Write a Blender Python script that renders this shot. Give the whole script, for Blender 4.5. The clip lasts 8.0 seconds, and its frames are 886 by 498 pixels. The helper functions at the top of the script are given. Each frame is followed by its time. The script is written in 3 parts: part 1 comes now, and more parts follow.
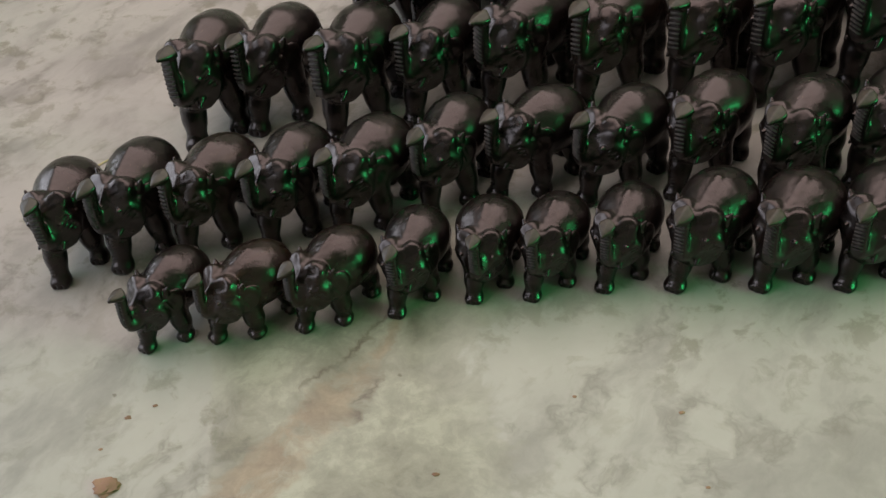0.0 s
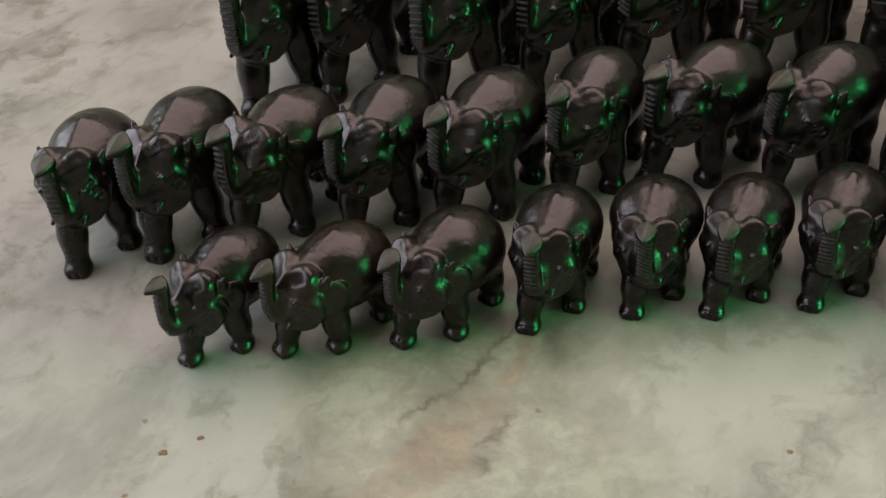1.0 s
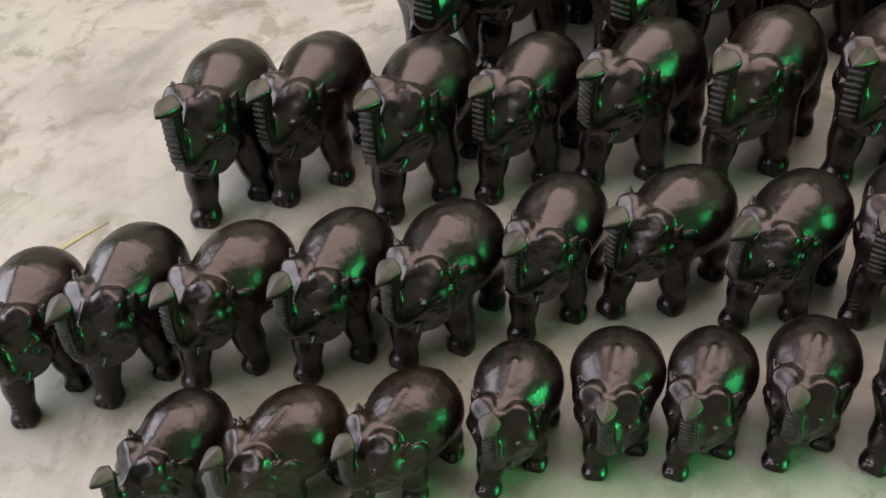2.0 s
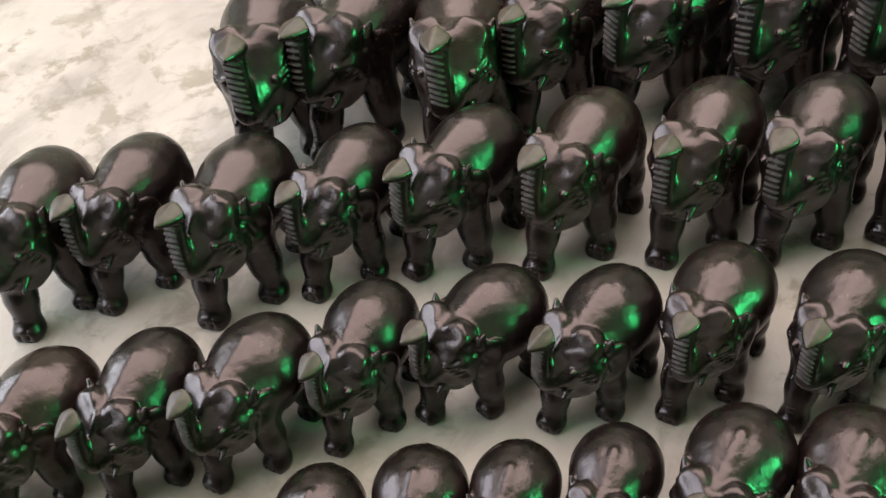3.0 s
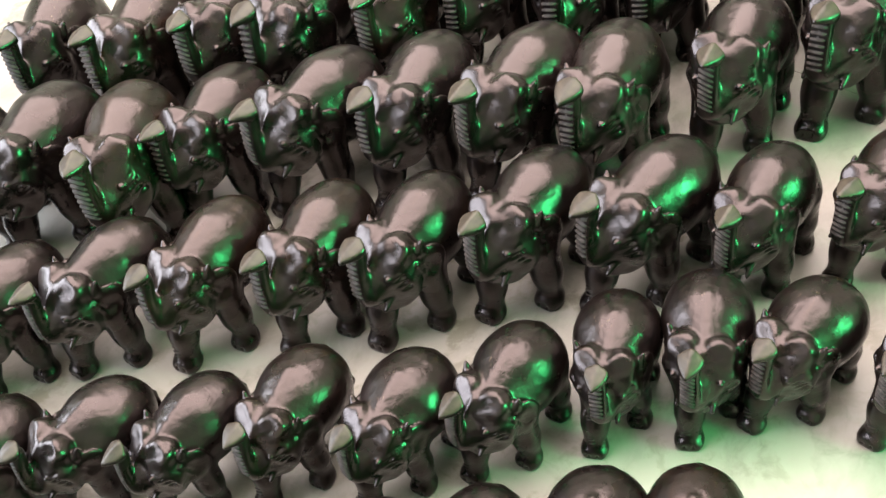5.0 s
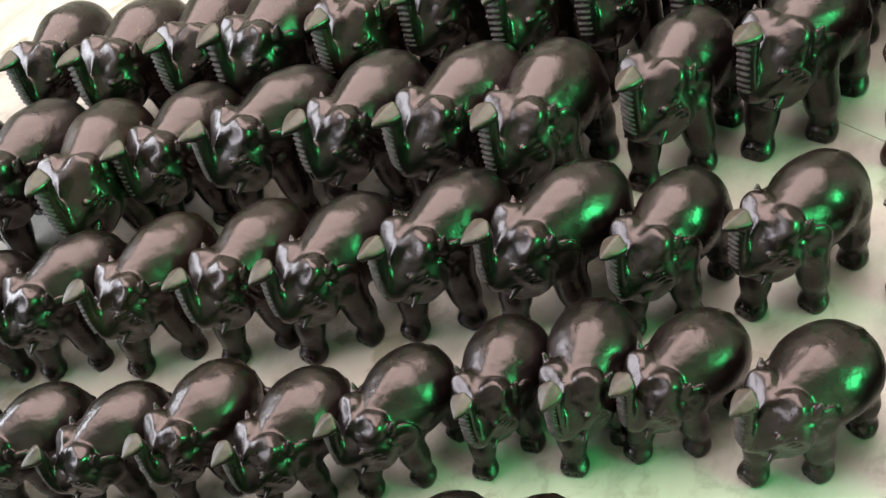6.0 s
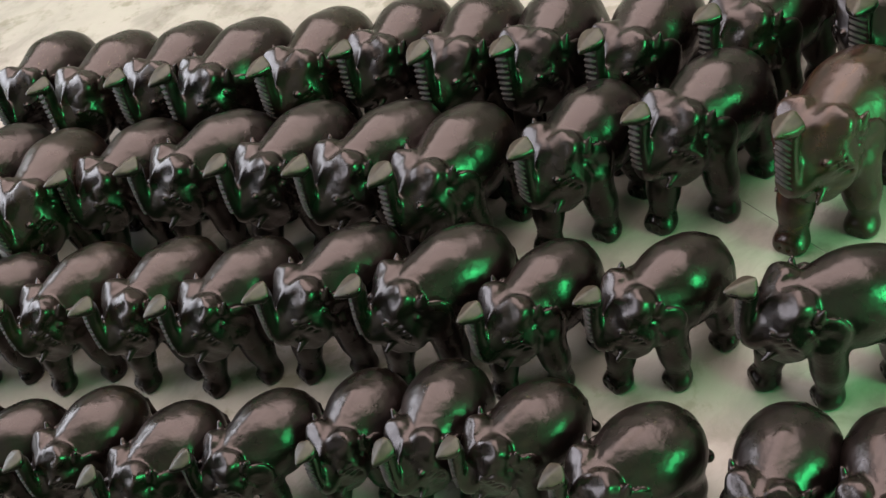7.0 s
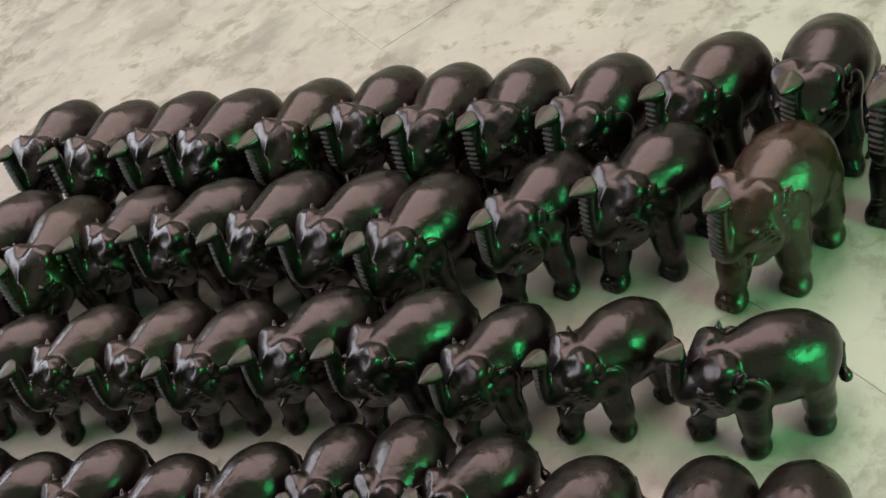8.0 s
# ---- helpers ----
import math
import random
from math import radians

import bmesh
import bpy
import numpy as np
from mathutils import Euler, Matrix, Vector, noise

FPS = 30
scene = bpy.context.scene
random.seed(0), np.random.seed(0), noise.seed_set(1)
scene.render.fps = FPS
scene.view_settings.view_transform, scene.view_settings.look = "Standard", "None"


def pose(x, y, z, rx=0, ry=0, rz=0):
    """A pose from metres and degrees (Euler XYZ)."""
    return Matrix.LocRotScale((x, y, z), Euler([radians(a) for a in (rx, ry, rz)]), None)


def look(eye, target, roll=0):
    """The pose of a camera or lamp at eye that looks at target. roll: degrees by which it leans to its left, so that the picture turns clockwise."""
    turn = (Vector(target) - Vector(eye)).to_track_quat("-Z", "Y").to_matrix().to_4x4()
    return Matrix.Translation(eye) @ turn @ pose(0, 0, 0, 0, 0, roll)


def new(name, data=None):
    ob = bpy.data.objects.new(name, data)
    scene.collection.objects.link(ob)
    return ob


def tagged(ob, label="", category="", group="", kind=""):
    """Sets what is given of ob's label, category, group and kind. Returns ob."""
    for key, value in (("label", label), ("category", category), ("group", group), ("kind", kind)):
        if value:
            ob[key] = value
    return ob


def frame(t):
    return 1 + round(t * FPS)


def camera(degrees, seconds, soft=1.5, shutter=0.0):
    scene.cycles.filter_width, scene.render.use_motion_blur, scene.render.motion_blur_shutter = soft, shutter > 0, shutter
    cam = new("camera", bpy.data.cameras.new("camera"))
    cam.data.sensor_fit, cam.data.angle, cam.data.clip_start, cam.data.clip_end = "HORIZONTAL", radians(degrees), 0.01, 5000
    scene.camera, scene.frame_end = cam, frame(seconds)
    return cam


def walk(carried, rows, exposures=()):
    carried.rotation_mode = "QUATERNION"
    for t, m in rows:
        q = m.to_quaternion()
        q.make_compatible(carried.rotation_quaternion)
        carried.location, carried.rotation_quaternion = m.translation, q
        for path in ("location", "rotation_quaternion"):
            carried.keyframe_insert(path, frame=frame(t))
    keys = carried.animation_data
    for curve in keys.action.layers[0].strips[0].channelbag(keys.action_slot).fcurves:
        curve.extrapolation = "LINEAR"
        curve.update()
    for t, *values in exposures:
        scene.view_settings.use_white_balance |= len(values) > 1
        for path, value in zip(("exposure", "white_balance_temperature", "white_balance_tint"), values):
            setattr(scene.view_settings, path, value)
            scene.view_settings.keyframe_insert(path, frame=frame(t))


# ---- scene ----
cam = camera(44.0, 8.0, soft=1.5)
PATH = [
    (0, (0.206, 0.142, 0.618), (-0.028, 1.597, -0.733), -10.8),
    (0.5, (0.147, 0.207, 0.515), (-0.108, 1.714, -0.775), -10.1),
    (1, (0.092, 0.28, 0.463), (-0.14, 1.777, -0.843), -8.1),
    (1.2, (0.089, 0.308, 0.466), (-0.131, 1.769, -0.881), -8.1),
    (2.3, (0.125, 0.411, 0.563), (-0.056, 1.811, -0.854), -9.2),
    (2.5, (0.14, 0.421, 0.559), (-0.014, 1.834, -0.849), -8.7),
    (3, (0.214, 0.45, 0.57), (0.075, 1.856, -0.845), -10.7),
    (3.5, (0.282, 0.451, 0.585), (0.157, 1.835, -0.853), -12.6),
    (4, (0.354, 0.455, 0.611), (0.236, 1.839, -0.828), -13.6),
    (4.5, (0.439, 0.451, 0.63), (0.311, 1.833, -0.81), -14.2),
    (4.7, (0.458, 0.449, 0.638), (0.338, 1.83, -0.804), -14.0),
    (5.8, (0.66, 0.444, 0.639), (0.25, 1.797, -0.777), -22.3),
    (6, (0.685, 0.452, 0.638), (0.236, 1.8, -0.77), -22.9),
    (6.5, (0.747, 0.449, 0.627), (0.205, 1.801, -0.744), -21.8),
    (7, (0.839, 0.461, 0.635), (0.242, 1.824, -0.701), -22.1),
    (7.5, (0.884, 0.455, 0.651), (0.248, 1.817, -0.667), -23.1),
    (8, (0.911, 0.441, 0.702), (0.275, 1.818, -0.602), -23.7),
]
walk(cam, [(t, look(eye, target, roll)) for t, eye, target, roll in PATH],
     exposures=[(0.0, -0.98), (1.2, -0.92), (2.3, -0.08), (3.5, 0.45), (4.2, 0.95), (4.7, 1.0), (6.0, 0.6), (6.5, 0.5), (7.0, -0.1), (7.5, -0.25), (8.0, -0.4)])

# ---- light: window daylight far behind the rows; added green end lamp and overhead lamp ----
world = bpy.data.worlds.new("sky")
scene.world = world
world.use_nodes = True
wn = world.node_tree
sky = wn.nodes.new("ShaderNodeTexSky")
sky.sky_type, sky.sun_disc = "NISHITA", False
sky.sun_elevation, sky.sun_rotation = radians(35), radians(-60)
wn.nodes["Background"].inputs["Strength"].default_value = 0.05
wn.links.new(sky.outputs["Color"], wn.nodes["Background"].inputs["Color"])


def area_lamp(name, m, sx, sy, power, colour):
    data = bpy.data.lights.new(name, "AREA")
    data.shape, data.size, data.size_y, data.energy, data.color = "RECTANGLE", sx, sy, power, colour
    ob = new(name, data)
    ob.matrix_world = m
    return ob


X0, X1, Y0, Y1, ROOM_H = -2.4, 3.4, -1.2, 4.4, 2.6
area_lamp("window_daylight", look((X0 + 0.02, 0.85, 1.3), (0.4, 1.0, 0.0)), 3.8, 1.5, 170, (0.84, 0.91, 1.0))
# stand-in for an unseen source of green light; no window is known here
area_lamp("green_stand_in", look((X1 - 0.03, -0.35, 0.95), (0.4, 0.95, 0.0)), 1.3, 0.8, 185, (0.05, 1.0, 0.27))
# overhead lamp added in place of the bright ceiling mirrored on the backs
area_lamp("overhead_fill", pose(0.5, 2.1, ROOM_H - 0.02), 4.0, 3.4, 290, (1.0, 0.845, 0.775))

# ---- materials ----


def material(name, colour, rough=0.5, metal=0.0):
    m = bpy.data.materials.new(name)
    m.use_nodes = True
    b = m.node_tree.nodes["Principled BSDF"]
    b.inputs["Base Color"].default_value = (*colour, 1)
    b.inputs["Roughness"].default_value = rough
    b.inputs["Metallic"].default_value = metal
    return m, m.node_tree, b


def node(tree, kind, **values):
    n = tree.nodes.new(kind)
    for k, v in values.items():
        n.inputs[k.replace("_", " ")].default_value = v
    return n


def ramp(tree, source, stops):
    r = tree.nodes.new("ShaderNodeValToRGB")
    while len(r.color_ramp.elements) < len(stops):
        r.color_ramp.elements.new(0.5)
    for e, (p, c) in zip(r.color_ramp.elements, stops):
        e.position, e.color = p, (*c, 1) if len(c) == 3 else c
    tree.links.new(source, r.inputs["Fac"])
    return r.outputs["Color"]


def mix(tree, fac, a, b, mode="MIX"):
    n = tree.nodes.new("ShaderNodeMix")
    n.data_type, n.blend_type = "RGBA", mode
    for sock, v in ((n.inputs[0], fac), (n.inputs[6], a), (n.inputs[7], b)):
        if isinstance(v, (int, float)):
            sock.default_value = v
        elif isinstance(v, tuple):
            sock.default_value = (*v, 1)
        else:
            tree.links.new(v, sock)
    return n.outputs[2]


def ebony(name, tone):
    m, t, b = material(name, (0.01, 0.008, 0.007), 0.24)
    tc = t.nodes.new("ShaderNodeTexCoord")
    info = t.nodes.new("ShaderNodeObjectInfo")
    shift = t.nodes.new("ShaderNodeVectorMath")
    shift.operation = "ADD"
    t.links.new(tc.outputs["Object"], shift.inputs[0])
    t.links.new(info.outputs["Location"], shift.inputs[1])
    grain = node(t, "ShaderNodeTexNoise", Scale=7.0, Detail=7.0, Roughness=0.6)
    mp = node(t, "ShaderNodeMapping", Scale=(0.5, 2.2, 2.2))
    t.links.new(shift.outputs[0], mp.inputs["Vector"])
    t.links.new(mp.outputs["Vector"], grain.inputs["Vector"])
    dark = ramp(t, grain.outputs["Fac"], [(0.3, (0.0016, 0.0013, 0.0014)), (0.58, (0.004, 0.0026, 0.0022)), (0.8, (0.013, 0.007, 0.004))])
    tint = ramp(t, info.outputs["Random"], [(0.0, (0.75, 0.75, 0.75)), (0.8, (1.1, 1.0, 0.95)), (1.0, (1.7, 1.4, 1.1))])
    dark = mix(t, 1.0, mix(t, 1.0, dark, tint, "MULTIPLY"), tone, "MULTIPLY")
    # small scuffs through the polish
    scuff = node(t, "ShaderNodeTexNoise", Scale=38.0, Detail=3.0)
    t.links.new(mp.outputs["Vector"], scuff.inputs["Vector"])
    place = node(t, "ShaderNodeTexNoise", Scale=3.0, Detail=2.0)
    t.links.new(shift.outputs[0], place.inputs["Vector"])
    worn = mix(t, 1.0, ramp(t, scuff.outputs["Fac"], [(0.64, (0, 0, 0)), (0.70, (1, 1, 1))]), ramp(t, place.outputs["Fac"], [(0.58, (0, 0, 0)), (0.68, (0.8,) * 3)]), "MULTIPLY")
    t.links.new(mix(t, worn, dark, (0.085, 0.06, 0.04)), b.inputs["Base Color"])
    smear = node(t, "ShaderNodeTexNoise", Scale=4.0, Detail=5.0)
    t.links.new(shift.outputs[0], smear.inputs["Vector"])
    rr = ramp(t, smear.outputs["Fac"], [(0.3, (0.24,) * 3), (0.75, (0.35,) * 3)])
    b.inputs["Specular IOR Level"].default_value = 0.47
    b.inputs["Specular Tint"].default_value = (1.0, 0.84, 0.84, 1)
    t.links.new(rr, b.inputs["Roughness"])
    fine = node(t, "ShaderNodeTexNoise", Scale=24.0, Detail=5.0)
    t.links.new(shift.outputs[0], fine.inputs["Vector"])
    bump = node(t, "ShaderNodeBump", Strength=0.05, Distance=0.02)
    t.links.new(fine.outputs["Fac"], bump.inputs["Height"])
    t.links.new(bump.outputs["Normal"], b.inputs["Normal"])
    return m


def mottled_tone(name, low, high, rough, gloss=0.5):
    m, t, b = material(name, high, rough)
    b.inputs["Specular IOR Level"].default_value = gloss
    n = node(t, "ShaderNodeTexNoise", Scale=22.0, Detail=5.0)
    tc = t.nodes.new("ShaderNodeTexCoord")
    t.links.new(tc.outputs["Object"], n.inputs["Vector"])
    t.links.new(ramp(t, n.outputs["Fac"], [(0.3, low), (0.7, high)]), b.inputs["Base Color"])
    return m


def math_node(t, op, a, b=0.0, c=0.0):
    n = t.nodes.new("ShaderNodeMath")
    n.operation = op
    for sock, v in zip(n.inputs, (a, b, c)):
        if isinstance(v, (int, float)):
            sock.default_value = v
        else:
            t.links.new(v, sock)
    return n.outputs[0]


def marble():
    m, t, b = material("veined_marble", (0.45, 0.43, 0.37), 0.35)
    geo = t.nodes.new("ShaderNodeNewGeometry")
    P = geo.outputs["Position"]

    def noise_at(scale, detail=6.0, rough=0.6, at=None):
        n = node(t, "ShaderNodeTexNoise", Scale=scale, Detail=detail, Roughness=rough)
        t.links.new(P if at is None else at, n.inputs["Vector"])
        return n

    def warped(scale, amount, at=None):
        w = noise_at(scale, 5.0, 0.6, at)
        add = t.nodes.new("ShaderNodeVectorMath")
        add.operation = "MULTIPLY_ADD"
        t.links.new(w.outputs["Color"], add.inputs[0])
        add.inputs[1].default_value = (amount, amount, 0)
        t.links.new(P if at is None else at, add.inputs[2])
        return add.outputs[0]

    W = warped(7.0, 0.06)
    fineW = warped(32.0, 0.014, W)
    # streaks that run slantwise across the slabs
    turn = node(t, "ShaderNodeMapping", Rotation=(0, 0, radians(57)), Scale=(1.0, 0.5, 1.0))
    turn.vector_type = "TEXTURE"
    t.links.new(fineW, turn.inputs["Vector"])
    streak = noise_at(7.5, 8.0, 0.62, turn.outputs["Vector"])
    cloud = noise_at(6.0, 8.0, 0.62, W)
    base = ramp(t, cloud.outputs["Fac"], [(0.30, (0.20, 0.184, 0.167)), (0.45, (0.246, 0.229, 0.206)), (0.60, (0.278, 0.259, 0.233)), (0.75, (0.31, 0.29, 0.262))])
    base = mix(t, ramp(t, streak.outputs["Fac"], [(0.49, (0, 0, 0)), (0.57, (0.34,) * 3), (0.66, (0.66,) * 3)]), base, (0.125, 0.114, 0.102))
    # olive blotches and freckles, thicker in places
    blot = noise_at(24.0, 7.0, 0.66, fineW)
    where = noise_at(3.0, 3.0, 0.5)
    spots = mix(t, 1.0, ramp(t, blot.outputs["Fac"], [(0.53, (0, 0, 0)), (0.61, (0.7,) * 3)]), ramp(t, where.outputs["Fac"], [(0.40, (0.2,) * 3), (0.56, (1, 1, 1))]), "MULTIPLY")
    base = mix(t, spots, base, (0.112, 0.101, 0.07))
    # soft grey veins that come and go
    vein = noise_at(3.2, 7.0, 0.62, fineW)
    line = math_node(t, "ABSOLUTE", math_node(t, "SUBTRACT", vein.outputs["Fac"], 0.5))
    fade = ramp(t, streak.outputs["Fac"], [(0.42, (0, 0, 0)), (0.55, (1, 1, 1))])
    base = mix(t, mix(t, 1.0, ramp(t, line, [(0.0, (0.6,) * 3), (0.006, (0.35,) * 3), (0.02, (0, 0, 0))]), fade, "MULTIPLY"), base, (0.11, 0.10, 0.08))
    # a grey-green bed with a straight edge, and a rusty band through it
    sx = t.nodes.new("ShaderNodeSeparateXYZ")
    t.links.new(P, sx.inputs[0])
    wx = t.nodes.new("ShaderNodeSeparateXYZ")
    t.links.new(fineW, wx.inputs[0])
    left = math_node(t, "MULTIPLY_ADD", sx.outputs["Y"], BED[1], math_node(t, "SUBTRACT", sx.outputs["X"], BED[0]))
    left = math_node(t, "MULTIPLY_ADD", math_node(t, "SUBTRACT", cloud.outputs["Fac"], 0.5), 0.03, left)
    right = math_node(t, "SUBTRACT", BED[2], math_node(t, "MULTIPLY_ADD", math_node(t, "SUBTRACT", cloud.outputs["Fac"], 0.5), 0.35, sx.outputs["X"]))
    back = math_node(t, "SUBTRACT", 0.86, sx.outputs["Y"])
    inside = math_node(t, "MINIMUM", left, math_node(t, "MULTIPLY", math_node(t, "MINIMUM", right, back), 0.35))
    bed = ramp(t, inside, [(0.0, (0, 0, 0)), (0.004, (0.5,) * 3), (0.03, (1, 1, 1))])
    tone = ramp(t, noise_at(13.0, 9.0, 0.72, fineW).outputs["Fac"], [(0.34, (0.085, 0.078, 0.056)), (0.44, (0.155, 0.143, 0.108)), (0.52, (0.20, 0.186, 0.145)), (0.60, (0.275, 0.258, 0.205))])
    base = mix(t, math_node(t, "MULTIPLY", bed, 0.85), base, tone)
    rust = math_node(t, "MULTIPLY_ADD", wx.outputs["Y"], BAND[1], math_node(t, "SUBTRACT", wx.outputs["X"], BAND[0]))
    rust = math_node(t, "MULTIPLY_ADD", math_node(t, "SUBTRACT", cloud.outputs["Fac"], 0.5), 0.10, rust)
    thick = math_node(t, "MULTIPLY", math_node(t, "SUBTRACT", 0.78, sx.outputs["Y"]), 0.155)
    band = math_node(t, "SUBTRACT", thick, math_node(t, "ABSOLUTE", rust))
    band = ramp(t, band, [(0.0, (0, 0, 0)), (0.006, (0.7,) * 3), (0.02, (0.9,) * 3)])
    broken = ramp(t, noise_at(17.0, 8.0, 0.7, fineW).outputs["Fac"], [(0.42, (0.25,) * 3), (0.52, (1, 1, 1))])
    ochre = ramp(t, noise_at(30.0, 7.0, 0.7, fineW).outputs["Fac"], [(0.36, (0.125, 0.086, 0.058)), (0.62, (0.235, 0.175, 0.122))])
    base = mix(t, mix(t, 1.0, band, broken, "MULTIPLY"), base, ochre)
    # dark broken cracks along the band's edges
    for offset, width in ((0.018, 0.0035), (-0.02, 0.002)):
        away = math_node(t, "ABSOLUTE", math_node(t, "MULTIPLY_ADD", math_node(t, "SUBTRACT", blot.outputs["Fac"], 0.5), 0.05, math_node(t, "SUBTRACT", rust, offset)))
        crack = math_node(t, "MULTIPLY", ramp(t, away, [(0.0, (0.8,) * 3), (width, (0.45,) * 3), (width * 2.6, (0, 0, 0))]), ramp(t, noise_at(9.0, 3.0).outputs["Fac"], [(0.46, (0, 0, 0)), (0.56, (1, 1, 1))]))
        near = ramp(t, math_node(t, "SUBTRACT", 0.76, sx.outputs["Y"]), [(0.0, (0, 0, 0)), (0.03, (1, 1, 1))])
        base = mix(t, math_node(t, "MULTIPLY", crack, near), base, (0.075, 0.052, 0.035))
    # specks of dirt
    speck = node(t, "ShaderNodeTexVoronoi", Scale=13.0)
    t.links.new(fineW, speck.inputs["Vector"])
    base = mix(t, ramp(t, speck.outputs["Distance"], [(0.0, (0.75,) * 3), (0.02, (0.6,) * 3), (0.032, (0, 0, 0))]), base, (0.07, 0.055, 0.035))
    t.links.new(base, b.inputs["Base Color"])
    t.links.new(ramp(t, cloud.outputs["Fac"], [(0.3, (0.46,) * 3), (0.7, (0.33,) * 3)]), b.inputs["Roughness"])
    bump = node(t, "ShaderNodeBump", Strength=0.06, Distance=0.003)
    t.links.new(blot.outputs["Fac"], bump.inputs["Height"])
    t.links.new(bump.outputs["Normal"], b.inputs["Normal"])
    return m


def plaster():
    m, t, b = material("painted_plaster", (0.7, 0.66, 0.6), 0.8)
    n = node(t, "ShaderNodeTexNoise", Scale=3.0, Detail=6.0)
    geo = t.nodes.new("ShaderNodeNewGeometry")
    t.links.new(geo.outputs["Position"], n.inputs["Vector"])
    t.links.new(ramp(t, n.outputs["Fac"], [(0.3, (0.28, 0.255, 0.235)), (0.7, (0.37, 0.34, 0.315))]), b.inputs["Base Color"])
    return m


BED = (0.063, 0.21, 0.155)
BAND = (-0.358, -0.6)
EBONY, BROWN = ebony("polished_ebony", (1.0, 1.0, 1.0)), ebony("brown_heartwood", (5.2, 3.7, 2.8))
STREAKED = ebony("streaked_ebony", (1.9, 1.7, 1.3))
MARBLE, PLASTER = marble(), plaster()
PALE_TOP = mottled_tone("paler_ebony", (0.014, 0.010, 0.007), (0.036, 0.027, 0.018), 0.45, 0.35)
# glints along the carved ridges are put into this lighter rib colour
LIT_RIBS = mottled_tone("lit_rib_ebony", (0.014, 0.011, 0.0098), (0.05, 0.041, 0.037), 0.6, 0.12)
GROUT = material("joint_filler", (0.275, 0.262, 0.238), 0.7)[0]

# ---- the room ----


def box(bm, x0, y0, z0, x1, y1, z1, bevel=0.0):
    g = bmesh.ops.create_cube(bm, size=1.0, matrix=Matrix.Translation(((x0 + x1) / 2, (y0 + y1) / 2, (z0 + z1) / 2)) @ Matrix.Diagonal((x1 - x0, y1 - y0, z1 - z0, 1)))
    if bevel:
        edges = list({e for v in g["verts"] for e in v.link_edges})
        bmesh.ops.bevel(bm, geom=edges, offset=bevel, segments=2, affect="EDGES")


def part(name, bm, mat, parent=None, label=""):
    me = bpy.data.meshes.new(name)
    bm.to_mesh(me)
    bm.free()
    me.materials.append(mat)
    ob = new(name, me)
    if parent:
        ob.parent = parent
    if label:
        ob["label"] = label
    return ob


def slab(name, boxes, mat, label, category):
    bm = bmesh.new()
    for b in boxes:
        box(bm, *b)
    return tagged(part(name, bm, mat), label, category, kind="structure")


def wall_with_opening(name, axis, at, thick, a0, a1, o0, o1, z0, z1):
    spans = [(a0, o0, 0, ROOM_H), (o1, a1, 0, ROOM_H), (o0, o1, 0, z0), (o0, o1, z1, ROOM_H)]
    out = []
    for s0, s1, h0, h1 in spans:
        out.append((at, s0, h0, at + thick, s1, h1) if axis == "x" else (s0, at, h0, s1, at + thick, h1))
    return slab(name, out, PLASTER, "dull painted plaster wall, unseen, with an opening added for light", "wall")


# ceiling and opening are unseen, made to fit the added overhead lamp
HOLE = (-1.5, 0.4, 2.5, 3.8)
slab("ceiling", [(X0 - 0.2, Y0 - 0.2, ROOM_H, HOLE[0], Y1 + 0.2, ROOM_H + 0.15), (HOLE[2], Y0 - 0.2, ROOM_H, X1 + 0.2, Y1 + 0.2, ROOM_H + 0.15),
                 (HOLE[0], Y0 - 0.2, ROOM_H, HOLE[2], HOLE[1], ROOM_H + 0.15), (HOLE[0], HOLE[3], ROOM_H, HOLE[2], Y1 + 0.2, ROOM_H + 0.15)],
     PLASTER, "pale plastered ceiling, unseen, with a wide opening for an added overhead light", "ceiling")
slab("wall_north", [(X0 - 0.2, Y1, 0, X1 + 0.2, Y1 + 0.2, ROOM_H)], PLASTER, "plain dull plastered wall behind the rows", "wall")
# the opening in this wall only houses the added green lamp
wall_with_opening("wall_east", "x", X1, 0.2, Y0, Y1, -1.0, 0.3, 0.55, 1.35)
wall_with_opening("wall_west", "x", X0 - 0.2, 0.2, Y0, Y1, -1.05, 2.75, 0.55, 2.05)
slab("wall_south", [(X0 - 0.2, Y0 - 0.2, 0, X1 + 0.2, Y0, ROOM_H)], PLASTER, "plain dull plastered wall facing the rows", "wall")

# ---- marble floor in slabs with fine joints ----
floor_bed = slab("floor", [(X0 - 0.2, Y0 - 0.2, -0.08, X1 + 0.2, Y1 + 0.2, -0.0006)], GROUT, "marble slab floor with very fine joints", "floor")

# ---- carved elephants ----


def smin(a, b, k):
    h = np.clip(0.5 + 0.5 * (b - a) / k, 0, 1)
    return b * (1 - h) + a * h - k * h * (1 - h)


def smax(a, b, k):
    return -smin(-a, -b, k)


